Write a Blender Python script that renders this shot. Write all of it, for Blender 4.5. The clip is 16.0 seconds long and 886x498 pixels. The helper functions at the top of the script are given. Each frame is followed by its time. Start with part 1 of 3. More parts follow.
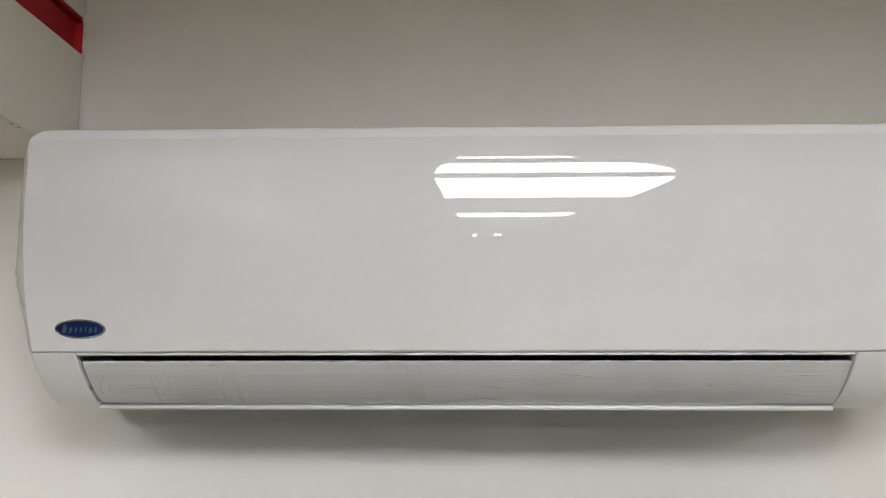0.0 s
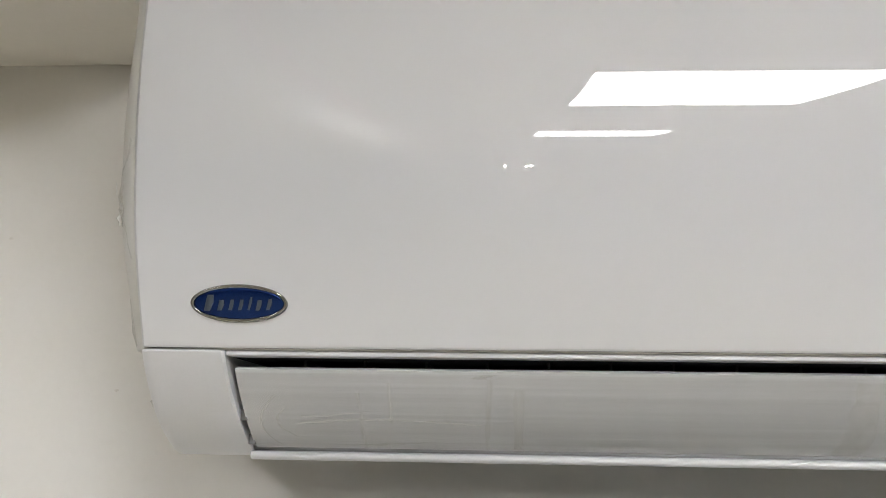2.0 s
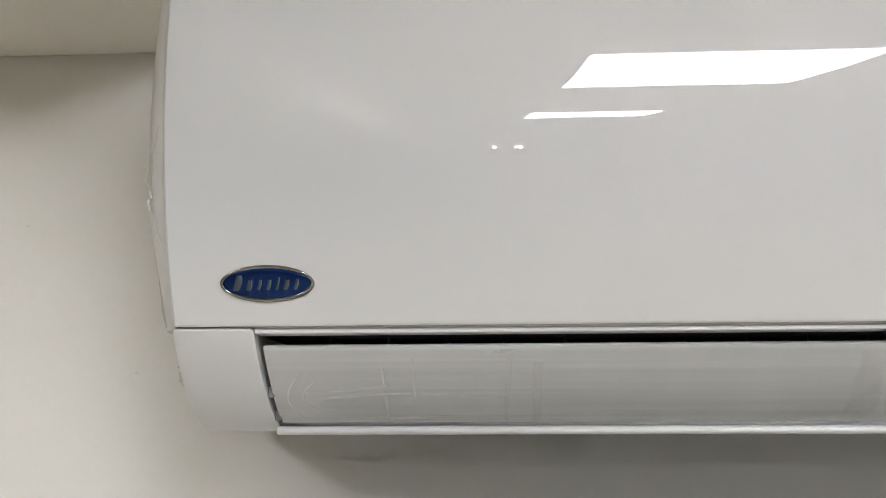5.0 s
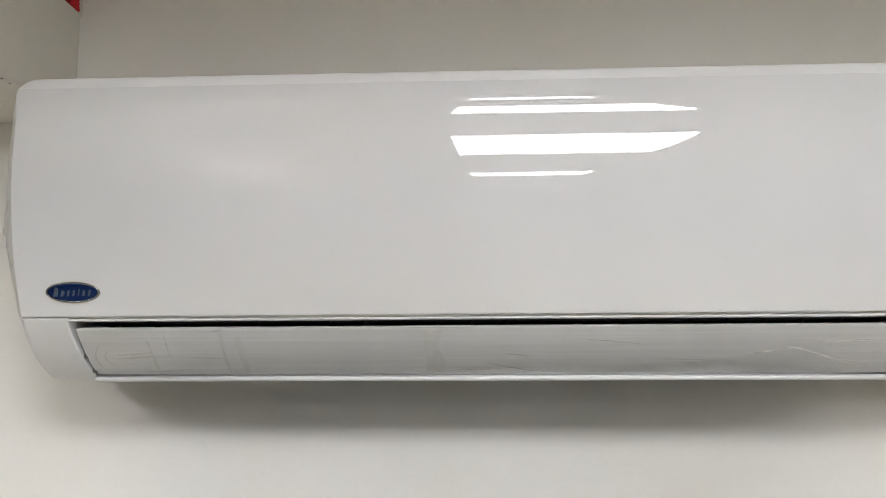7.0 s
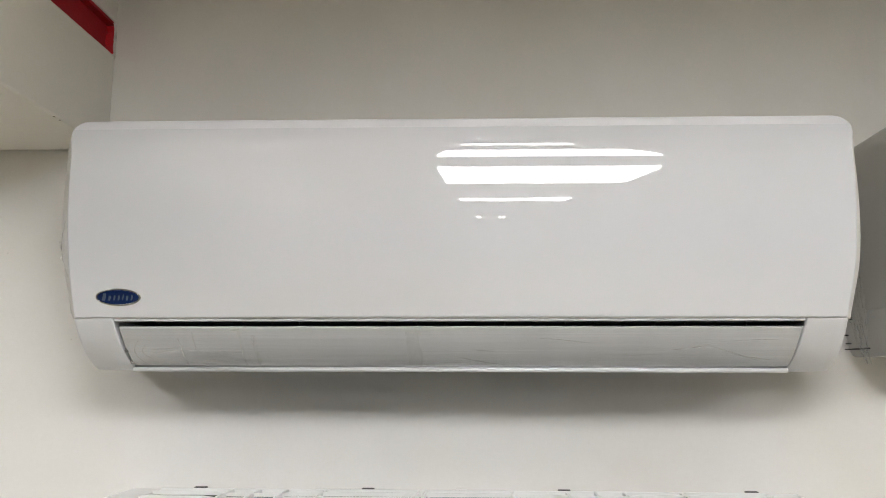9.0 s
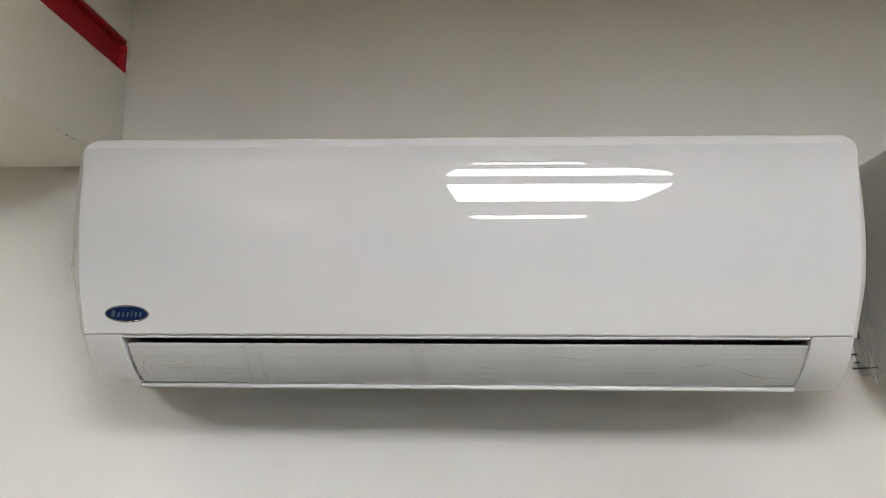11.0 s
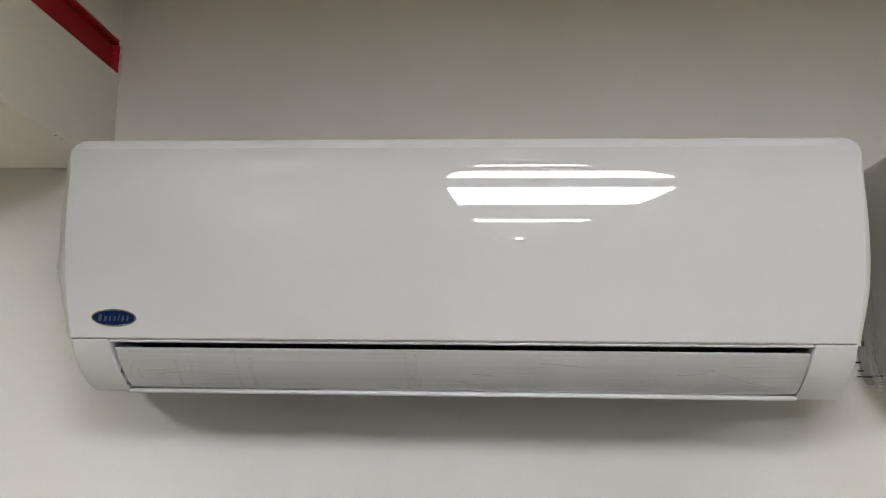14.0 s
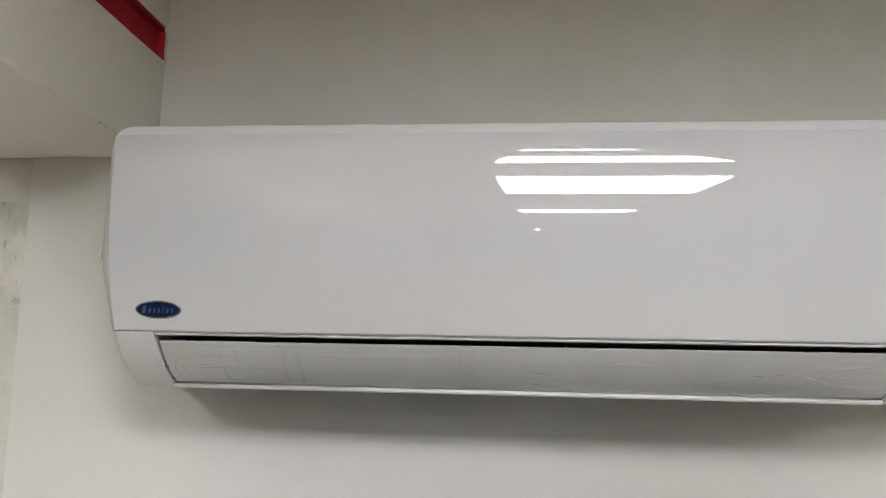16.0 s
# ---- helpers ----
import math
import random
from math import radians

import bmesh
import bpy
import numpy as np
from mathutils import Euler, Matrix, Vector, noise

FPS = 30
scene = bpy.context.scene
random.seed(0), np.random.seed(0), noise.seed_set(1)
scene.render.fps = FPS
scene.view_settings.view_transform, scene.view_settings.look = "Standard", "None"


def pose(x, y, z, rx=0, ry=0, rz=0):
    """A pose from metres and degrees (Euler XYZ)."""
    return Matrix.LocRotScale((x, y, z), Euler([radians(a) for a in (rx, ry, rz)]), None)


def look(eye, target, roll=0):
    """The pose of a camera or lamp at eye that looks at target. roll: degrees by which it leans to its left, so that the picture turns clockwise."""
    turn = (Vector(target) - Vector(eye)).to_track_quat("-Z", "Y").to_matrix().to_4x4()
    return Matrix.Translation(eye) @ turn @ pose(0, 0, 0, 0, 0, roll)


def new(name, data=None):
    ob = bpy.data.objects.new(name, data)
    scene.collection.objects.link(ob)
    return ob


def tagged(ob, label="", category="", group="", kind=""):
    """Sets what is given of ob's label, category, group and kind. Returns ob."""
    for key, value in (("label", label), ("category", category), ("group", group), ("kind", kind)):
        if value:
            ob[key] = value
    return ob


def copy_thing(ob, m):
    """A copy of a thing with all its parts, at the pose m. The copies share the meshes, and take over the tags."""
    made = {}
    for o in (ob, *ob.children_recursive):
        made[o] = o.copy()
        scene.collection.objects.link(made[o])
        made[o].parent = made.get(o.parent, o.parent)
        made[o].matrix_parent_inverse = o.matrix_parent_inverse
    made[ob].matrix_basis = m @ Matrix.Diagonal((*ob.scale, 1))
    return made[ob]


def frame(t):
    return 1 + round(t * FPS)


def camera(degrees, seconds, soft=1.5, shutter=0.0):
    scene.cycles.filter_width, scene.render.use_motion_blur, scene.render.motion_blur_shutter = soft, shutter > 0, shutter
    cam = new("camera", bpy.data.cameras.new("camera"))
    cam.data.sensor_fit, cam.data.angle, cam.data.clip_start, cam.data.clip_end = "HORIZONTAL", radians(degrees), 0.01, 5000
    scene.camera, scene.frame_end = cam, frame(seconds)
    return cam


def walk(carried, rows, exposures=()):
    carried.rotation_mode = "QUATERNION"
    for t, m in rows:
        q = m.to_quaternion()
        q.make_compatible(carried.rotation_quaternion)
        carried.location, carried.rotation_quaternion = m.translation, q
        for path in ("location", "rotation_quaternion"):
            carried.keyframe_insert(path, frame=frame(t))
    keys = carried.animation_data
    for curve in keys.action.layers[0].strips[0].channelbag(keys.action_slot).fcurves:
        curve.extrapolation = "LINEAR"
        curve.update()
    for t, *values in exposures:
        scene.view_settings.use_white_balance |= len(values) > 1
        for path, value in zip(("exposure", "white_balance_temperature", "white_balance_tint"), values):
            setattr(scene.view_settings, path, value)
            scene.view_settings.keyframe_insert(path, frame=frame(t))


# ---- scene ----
cam = camera(56.0, 16.0, 0.9)
PATH = [
    (0, (0.0221, -1.1372, 1.7224), (-0.0615, 0.8377, 2.0266), 0.00),
    (0.5, (-0.0615, -1.0705, 1.7240), (-0.1502, 0.8958, 2.0787), -0.07),
    (1, (-0.1680, -0.9608, 1.7211), (-0.2759, 0.9936, 2.1315), 0.23),
    (1.5, (-0.2073, -0.8158, 1.7154), (-0.3390, 1.1347, 2.1374), 0.73),
    (2, (-0.2691, -0.7043, 1.7062), (-0.3890, 1.2471, 2.1277), 0.89),
    (2.5, (-0.3662, -0.6325, 1.7130), (-0.4580, 1.3302, 2.0866), 0.56),
    (3, (-0.4061, -0.6134, 1.7115), (-0.4876, 1.3487, 2.0903), 0.76),
    (3.5, (-0.3811, -0.6209, 1.7103), (-0.4417, 1.3411, 2.0927), 0.28),
    (4, (-0.3383, -0.6300, 1.7130), (-0.4106, 1.3310, 2.0991), 0.25),
    (6.5, (-0.0920, -0.9760, 1.6740), (-0.2075, 0.9662, 2.0310), -0.53),
    (7, (0.0108, -1.0589, 1.6869), (-0.1041, 0.9140, 1.9943), -0.16),
    (7.5, (0.0178, -1.1284, 1.6822), (-0.0743, 0.8482, 1.9730), 0.34),
    (8, (-0.0068, -1.2180, 1.6826), (-0.0997, 0.7611, 1.9558), 0.41),
    (8.5, (0.0308, -1.2527, 1.6845), (-0.0772, 0.7246, 1.9650), 0.29),
    (9, (0.0379, -1.2470, 1.6752), (-0.0584, 0.7267, 1.9840), 0.14),
    (9.5, (0.0399, -1.2438, 1.6825), (-0.0776, 0.7274, 1.9995), 0.22),
    (12, (0.0521, -1.2590, 1.6770), (-0.0835, 0.7053, 2.0281), 0.48),
    (12.5, (0.0481, -1.2586, 1.6750), (-0.0935, 0.7053, 2.0256), 0.47),
    (13, (0.0629, -1.2605, 1.6714), (-0.0672, 0.7051, 2.0173), 0.58),
    (13.5, (0.0716, -1.2433, 1.6846), (-0.0548, 0.7256, 2.0122), 0.69),
    (14, (0.0611, -1.2301, 1.6837), (-0.0798, 0.7340, 2.0336), 0.74),
    (14.5, (0.0523, -1.2211, 1.6869), (-0.1280, 0.7361, 2.0567), 0.67),
    (15, (0.0414, -1.2123, 1.6830), (-0.1532, 0.7444, 2.0484), 0.76),
    (15.5, (0.0464, -1.1953, 1.6852), (-0.1628, 0.7615, 2.0415), 1.00),
    (16, (0.0367, -1.1765, 1.6836), (-0.1996, 0.7793, 2.0286), 1.46),
]
EXPOSURES = [(0.0, -0.16), (0.5, -0.12), (1.0, -0.16), (1.5, -0.12), (2.0, -0.02), (2.5, 0.08), (3.0, 0.05), (3.5, 0.01), (4.0, -0.06), (6.5, 0.08), (7.0, -0.03), (9.0, -0.01), (12.5, -0.28), (14.5, -0.31), (16.0, -0.29)]
walk(cam, [(t, look(eye, target, roll)) for t, eye, target, roll in PATH], EXPOSURES)

# ---- world and lamps ----
world = bpy.data.worlds.new("world")
scene.world = world
world.use_nodes = True
world.node_tree.nodes["Background"].inputs[0].default_value = (0.8, 0.85, 0.9, 1)
world.node_tree.nodes["Background"].inputs[1].default_value = 0.02
PANEL_GLOW = 33.0
CEILING_Z = 2.352
WHITE_LIGHT = (1.0, 0.988, 0.995)


# ---- materials ----
def base_material(name, colour, rough, metal=0.0, spec=0.5):
    m = bpy.data.materials.new(name)
    m.use_nodes = True
    b = m.node_tree.nodes["Principled BSDF"]
    b.inputs["Base Color"].default_value = (*colour, 1)
    b.inputs["Roughness"].default_value = rough
    b.inputs["Metallic"].default_value = metal
    b.inputs["Specular IOR Level"].default_value = spec
    return m, m.node_tree, b


def noise_node(nt, scale, detail=4.0, rough=0.5, stretch=None):
    co = nt.nodes.new("ShaderNodeTexCoord")
    n = nt.nodes.new("ShaderNodeTexNoise")
    n.inputs["Scale"].default_value = scale
    n.inputs["Detail"].default_value = detail
    n.inputs["Roughness"].default_value = rough
    if stretch:
        mp = nt.nodes.new("ShaderNodeMapping")
        mp.inputs["Scale"].default_value = stretch
        nt.links.new(co.outputs["Object"], mp.inputs["Vector"])
        nt.links.new(mp.outputs["Vector"], n.inputs["Vector"])
    else:
        nt.links.new(co.outputs["Object"], n.inputs["Vector"])
    return n


def ramp(nt, source, stops):
    r = nt.nodes.new("ShaderNodeValToRGB")
    while len(r.color_ramp.elements) < len(stops):
        r.color_ramp.elements.new(0.5)
    for e, (at, c) in zip(r.color_ramp.elements, stops):
        e.position, e.color = at, (*c, 1)
    nt.links.new(source, r.inputs["Fac"])
    return r


def mixed(nt, a, b, fac, mode="MULTIPLY"):
    m = nt.nodes.new("ShaderNodeMix")
    m.data_type, m.blend_type = "RGBA", mode
    m.inputs[0].default_value = fac
    nt.links.new(a, m.inputs[6])
    nt.links.new(b, m.inputs[7])
    return m.outputs[2]


def bumped(nt, b, source, strength, distance):
    bp = nt.nodes.new("ShaderNodeBump")
    bp.inputs["Strength"].default_value = strength
    bp.inputs["Distance"].default_value = distance
    nt.links.new(source, bp.inputs["Height"])
    nt.links.new(bp.outputs["Normal"], b.inputs["Normal"])


def varied(name, colour, rough, big=(3.0, 0.06), fine=(220.0, 0.25, 0.0004), metal=0.0, spec=0.5, rough_var=0.05, tint=(1, 1, 1)):
    """A surface with soft stains at one scale and grain at another."""
    m, nt, b = base_material(name, colour, rough, metal, spec)
    n1 = noise_node(nt, big[0], 5.0, 0.6)
    lo = [c * (1 - big[1] * 2) * k for c, k in zip(colour, tint)]
    hi = [min(1, c * (1 + big[1])) for c in colour]
    r1 = ramp(nt, n1.outputs["Fac"], [(0.3, lo), (0.55, colour), (0.75, hi)])
    n2 = noise_node(nt, fine[0], 3.0)
    r2 = ramp(nt, n2.outputs["Fac"], [(0.3, (0.97, 0.97, 0.97)), (0.7, (1, 1, 1))])
    nt.links.new(mixed(nt, r1.outputs["Color"], r2.outputs["Color"], 0.6), b.inputs["Base Color"])
    rr = nt.nodes.new("ShaderNodeMapRange")
    rr.inputs["To Min"].default_value = max(0.02, rough - rough_var)
    rr.inputs["To Max"].default_value = min(1, rough + rough_var)
    nt.links.new(n1.outputs["Fac"], rr.inputs["Value"])
    nt.links.new(rr.outputs["Result"], b.inputs["Roughness"])
    bumped(nt, b, n2.outputs["Fac"], fine[1], fine[2])
    return m


def gloss_plastic(name, colour, rough):
    m, nt, b = base_material(name, colour, rough, 0.0, 1.0)
    # Slight cloudy tone, deepened to stand for faint room reflections.
    n = noise_node(nt, 6.0, 3.0)
    r = ramp(nt, n.outputs["Fac"], [(0.3, [c * 0.962 for c in colour]), (0.7, colour)])
    nt.links.new(r.outputs["Color"], b.inputs["Base Color"])
    dust = noise_node(nt, 90.0, 4.0, 0.7)
    rr = nt.nodes.new("ShaderNodeMapRange")
    rr.inputs["From Min"].default_value, rr.inputs["From Max"].default_value = 0.35, 0.8
    rr.inputs["To Min"].default_value, rr.inputs["To Max"].default_value = rough, rough + 0.008
    nt.links.new(dust.outputs["Fac"], rr.inputs["Value"])
    nt.links.new(rr.outputs["Result"], b.inputs["Roughness"])
    return m


def streaked(name, colour, rough):
    """A pale plastic face with fine long streaks of tight film along x."""
    m, nt, b = base_material(name, colour, rough)
    n1 = noise_node(nt, 260.0, 3.0, 0.6, (0.012, 1.0, 1.0))
    r1 = ramp(nt, n1.outputs["Fac"], [(0.32, [c * 0.935 for c in colour]), (0.55, colour), (0.72, [min(1, c * 1.08) for c in colour])])
    n2 = noise_node(nt, 7.0, 3.0, 0.5, (3.0, 0.3, 0.3))
    r2 = ramp(nt, n2.outputs["Fac"], [(0.35, (0.94, 0.94, 0.94)), (0.65, (1, 1, 1))])
    nt.links.new(mixed(nt, r1.outputs["Color"], r2.outputs["Color"], 0.8), b.inputs["Base Color"])
    bumped(nt, b, n1.outputs["Fac"], 0.15, 0.0003)
    return m


def film_material(name, gloss, haze, scale, rough=0.12, stretch=(1.0, 1.0, 1.0), spread=0.3, tone=0.97):
    """Thin clear wrapping film: mostly see-through, with a sheen and a milky haze."""
    m = bpy.data.materials.new(name)
    m.use_nodes = True
    nt = m.node_tree
    nt.nodes.remove(nt.nodes["Principled BSDF"])
    out = nt.nodes["Material Output"]
    clear = nt.nodes.new("ShaderNodeBsdfTransparent")
    clear.inputs["Color"].default_value = (tone, tone, tone * 0.995, 1)
    shine = nt.nodes.new("ShaderNodeBsdfGlossy")
    shine.inputs["Roughness"].default_value = rough
    milk = nt.nodes.new("ShaderNodeBsdfDiffuse")
    milk.inputs["Color"].default_value = (0.92, 0.92, 0.91, 1)
    n = noise_node(nt, scale, 5.0, 0.65, stretch)
    bp = nt.nodes.new("ShaderNodeBump")
    bp.inputs["Strength"].default_value, bp.inputs["Distance"].default_value = 0.3, 0.002
    nt.links.new(n.outputs["Fac"], bp.inputs["Height"])
    nt.links.new(bp.outputs["Normal"], shine.inputs["Normal"])
    r = nt.nodes.new("ShaderNodeMapRange")
    r.inputs["From Min"].default_value, r.inputs["From Max"].default_value = 0.4, 0.7
    r.inputs["To Min"].default_value, r.inputs["To Max"].default_value = haze * (1 - spread), haze * (1 + spread)
    nt.links.new(n.outputs["Fac"], r.inputs["Value"])
    m1 = nt.nodes.new("ShaderNodeMixShader")
    nt.links.new(r.outputs["Result"], m1.inputs[0])
    nt.links.new(clear.outputs[0], m1.inputs[1])
    nt.links.new(milk.outputs[0], m1.inputs[2])
    m2 = nt.nodes.new("ShaderNodeMixShader")
    m2.inputs[0].default_value = gloss
    nt.links.new(m1.outputs[0], m2.inputs[1])
    nt.links.new(shine.outputs[0], m2.inputs[2])
    nt.links.new(m2.outputs[0], out.inputs["Surface"])
    return m


def glow(name, colour, strength):
    m = bpy.data.materials.new(name)
    m.use_nodes = True
    nt = m.node_tree
    nt.nodes.remove(nt.nodes["Principled BSDF"])
    e = nt.nodes.new("ShaderNodeEmission")
    e.inputs["Color"].default_value, e.inputs["Strength"].default_value = (*colour, 1), strength
    nt.links.new(e.outputs[0], nt.nodes["Material Output"].inputs["Surface"])
    return m


WALL = varied("wall_paint", (0.736, 0.724, 0.700), 0.6, (3.0, 0.025), (160.0, 0.04, 0.0004), tint=(1, 0.99, 0.965))
WALL_OLD = varied("patched_wall_paint", (0.70, 0.675, 0.615), 0.55, (11.0, 0.09), (60.0, 0.25, 0.001))
BOARD = varied("painted_board", (0.74, 0.72, 0.675), 0.55, (3.0, 0.04), (140.0, 0.15, 0.0006))
PLASTER = varied("torn_plaster", (0.7, 0.67, 0.63), 0.8, (40.0, 0.15), (300.0, 0.5, 0.002))
RED = varied("red_primer", (0.36, 0.009, 0.017), 0.5, (14.0, 0.12), (120.0, 0.3, 0.0008), spec=0.2)
RED_BRIGHT = varied("red_filler_paint", (0.58, 0.012, 0.024), 0.4, (60.0, 0.15), (300.0, 0.4, 0.0012), spec=0.35)
CHIP = varied("dark_chip", (0.30, 0.28, 0.25), 0.8, (60.0, 0.1), (300.0, 0.2, 0.0004))
CEILING = varied("ceiling_paint", (0.575, 0.537, 0.405), 0.8, (1.5, 0.03), (120.0, 0.2, 0.001))
FLOOR = varied("beige_floor_tile", (0.42, 0.385, 0.305), 0.4, (1.2, 0.08), (40.0, 0.1, 0.0005))
PANEL_WHITE = gloss_plastic("glossy_white_plastic", (0.678, 0.689, 0.724), 0.004)
BODY_WHITE = varied("satin_white_plastic", (0.69, 0.70, 0.73), 0.32, (5.0, 0.02), (500.0, 0.12, 0.0002))
SIDE_GREY = varied("shell_plastic", (0.70, 0.70, 0.685), 0.4, (5.0, 0.03), (500.0, 0.12, 0.0002))
FLAP_WHITE = streaked("louvre_plastic", (0.61, 0.62, 0.645), 0.30)
# Paler than the body plastic; light caught by the lip is painted in.
LIP_LIT = varied("lit_lip_plastic", (0.80, 0.81, 0.83), 0.35, (8.0, 0.02), (400.0, 0.1, 0.0002))
VANE = varied("vane_plastic", (0.055, 0.052, 0.050), 0.45, (8.0, 0.1), (300.0, 0.2, 0.0004))
DARK = varied("dark_duct_plastic", (0.012, 0.012, 0.013), 0.5, (8.0, 0.1), (300.0, 0.2, 0.0004))
# Darker than the main unit's shell, to stand for shade on the neighbour's side.
SHADED_CASE = varied("shaded_case_plastic", (0.44, 0.435, 0.41), 0.45, (5.0, 0.03), (500.0, 0.12, 0.0002))
RIM_GREY = varied("dark_rim_paint", (0.03, 0.03, 0.03), 0.6, (8.0, 0.05), (300.0, 0.2, 0.0003))
GREY_TRIM = varied("grey_trim_plastic", (0.20, 0.20, 0.20), 0.4, (8.0, 0.05), (300.0, 0.2, 0.0003))
CLIP = varied("dark_clip_plastic", (0.06, 0.055, 0.052), 0.5, (8.0, 0.05), (300.0, 0.2, 0.0003))
# Grey puts the shade under the flap into the rail's own colour.
RAIL_SHADE = varied("shaded_rail_plastic", (0.52, 0.52, 0.53), 0.4, (8.0, 0.05), (300.0, 0.2, 0.0003))
CHROME = varied("brushed_silver", (0.31, 0.31, 0.30), 0.14, (30.0, 0.08), (500.0, 0.15, 0.0001), metal=1.0)
MARK = varied("dull_silver", (0.14, 0.18, 0.26), 0.16, (30.0, 0.08), (500.0, 0.15, 0.0001), metal=1.0)
BLUE = varied("blue_foil", (0.006, 0.030, 0.145), 0.25, (20.0, 0.05), (300.0, 0.1, 0.0001), metal=0.7)
# Pale so the unseen east wall throws light onto the beam's side.
EAST_WALL = varied("bounce_wall_cream", (0.74, 0.71, 0.64), 0.6, (1.2, 0.05), (120.0, 0.2, 0.001))
# Dark so that the unseen west and south walls return little light.
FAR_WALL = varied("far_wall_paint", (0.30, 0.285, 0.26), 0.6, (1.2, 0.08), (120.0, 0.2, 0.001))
FILTER = varied("green_filter_mesh", (0.012, 0.045, 0.038), 0.85, (12.0, 0.1), (900.0, 0.6, 0.001), spec=0.08)
GRILLE = varied("white_grille_plastic", (0.80, 0.80, 0.79), 0.35, (8.0, 0.03), (400.0, 0.15, 0.0002))
FILM = film_material("clear_film", 0.03, 0.015, 150.0, 0.20, (0.02, 1.0, 1.0))
# Milky white stands for the folds' own haze and for their glints.
FOLD = film_material("creased_clear_film", 0.03, 0.26, 300.0, 0.25, tone=1.0)
SOFT_FOLD = film_material("softly_creased_film", 0.02, 0.12, 300.0, 0.3, tone=1.0)
# Nearly solid white, painted in place of glints on bunched film.
GLINT = film_material("glint_white_film", 0.04, 0.80, 200.0, 0.25, spread=0.15, tone=1.0)
STRIP = film_material("doubled_clear_film", 0.02, 0.075, 120.0, 0.25, (1.0, 0.3, 0.3), 0.7, 1.0)
TAPE = film_material("dull_masking_film", 0.03, 0.17, 30.0, 0.4, (1.3, 1.0, 0.6), 0.95)
FILM_SIDE = film_material("crumpled_clear_film", 0.28, 0.06, 60.0, 0.06)
TUBE = glow("light_panel_diffuser", WHITE_LIGHT, PANEL_GLOW)
SPOT = glow("spot_lens", (1.0, 0.95, 0.85), 110.0)


# ---- mesh helpers ----
def mesh_of(name, verts, faces, mat, smooth=True, base=(0, 0, 0)):
    me = bpy.data.meshes.new(name)
    bx, by, bz = base
    me.from_pydata([(x - bx, y - by, z - bz) for x, y, z in verts], [], faces)
    me.update()
    b = bmesh.new()
    b.from_mesh(me)
    bmesh.ops.remove_doubles(b, verts=b.verts, dist=0.00002)
    bmesh.ops.recalc_face_normals(b, faces=b.faces)
    for f in b.faces:
        f.smooth = smooth
    b.to_mesh(me)
    b.free()
    me.materials.append(mat)
    return me


def rows_mesh(rows, close=False):
    """Quads between rows of points of equal length; close joins the last column to the first."""
    n = len(rows[0])
    verts = [p for r in rows for p in r]
    faces = []
    for i in range(len(rows) - 1):
        for j in range(n if close else n - 1):
            k = (j + 1) % n
            faces.append((i * n + j, i * n + k, (i + 1) * n + k, (i + 1) * n + j))
    return verts, faces


def box_data(x0, x1, y0, y1, z0, z1, bevel=0.0):
    b = bmesh.new()
    bmesh.ops.create_cube(b, size=1)
    for v in b.verts:
        v.co = ((x0 + x1) / 2 + v.co.x * (x1 - x0), (y0 + y1) / 2 + v.co.y * (y1 - y0), (z0 + z1) / 2 + v.co.z * (z1 - z0))
    if bevel:
        bmesh.ops.bevel(b, geom=list(b.edges), offset=bevel, segments=2, profile=0.7, affect="EDGES")
    b.verts.index_update()
    out = [tuple(v.co) for v in b.verts], [tuple(v.index for v in f.verts) for f in b.faces]
    b.free()
    return out


def joined(*pieces):
    verts, faces = [], []
    for v, f in pieces:
        k = len(verts)
        verts += v
        faces += [tuple(i + k for i in face) for face in f]
    return verts, faces


def thing(name, base, label, category, group=""):
    e = new(name)
    e.location = base
    e.empty_display_size = 0.05
    return tagged(e, label, category, group)


def part(name, data, mat, parent, label="", smooth=True, base=None):
    """One mesh object under a thing or under a part; data is in world coordinates."""
    root = base if base is not None else parent.get("base_at", None)
    if root is None:
        root = tuple(parent.location)
    ob = new(name, mesh_of(name, *data, mat, smooth, root))
    ob["base_at"] = list(root)
    ob.parent = parent
    if label:
        ob["label"] = label
    return ob


def flat_edges(ob, degrees=35):
    """Sharp edges stay sharp on a smooth mesh."""
    b = bmesh.new()
    b.from_mesh(ob.data)
    for e in b.edges:
        if len(e.link_faces) == 2 and e.calc_face_angle(0) > radians(degrees):
            e.smooth = False
    b.to_mesh(ob.data)
    b.free()
    return ob


def structure(name, data, mat, label="", smooth=False):
    ob = new(name, mesh_of(name, *data, mat, smooth))
    return tagged(ob, label, "", "", "structure")


# ---- the room ----
ROOM = (-4.2, 4.2, -16.8)
JOINT_X = -0.746
JOINT_LEAN = -0.020


def joint_x(z):
    return JOINT_X + JOINT_LEAN * (z - 1.65)


def leaning_slab(xa, xb, y0, lean_low):
    """A wall slab of which one end follows the leaning joint."""
    v, f = box_data(xa, xb, y0, 0.15, -0.02, 2.80)
    edge = min(p[0] for p in v) if lean_low else max(p[0] for p in v)
    return [(x + JOINT_LEAN * (z - 1.65) if abs(x - edge) < 1e-4 else x, y, z) for x, y, z in v], f


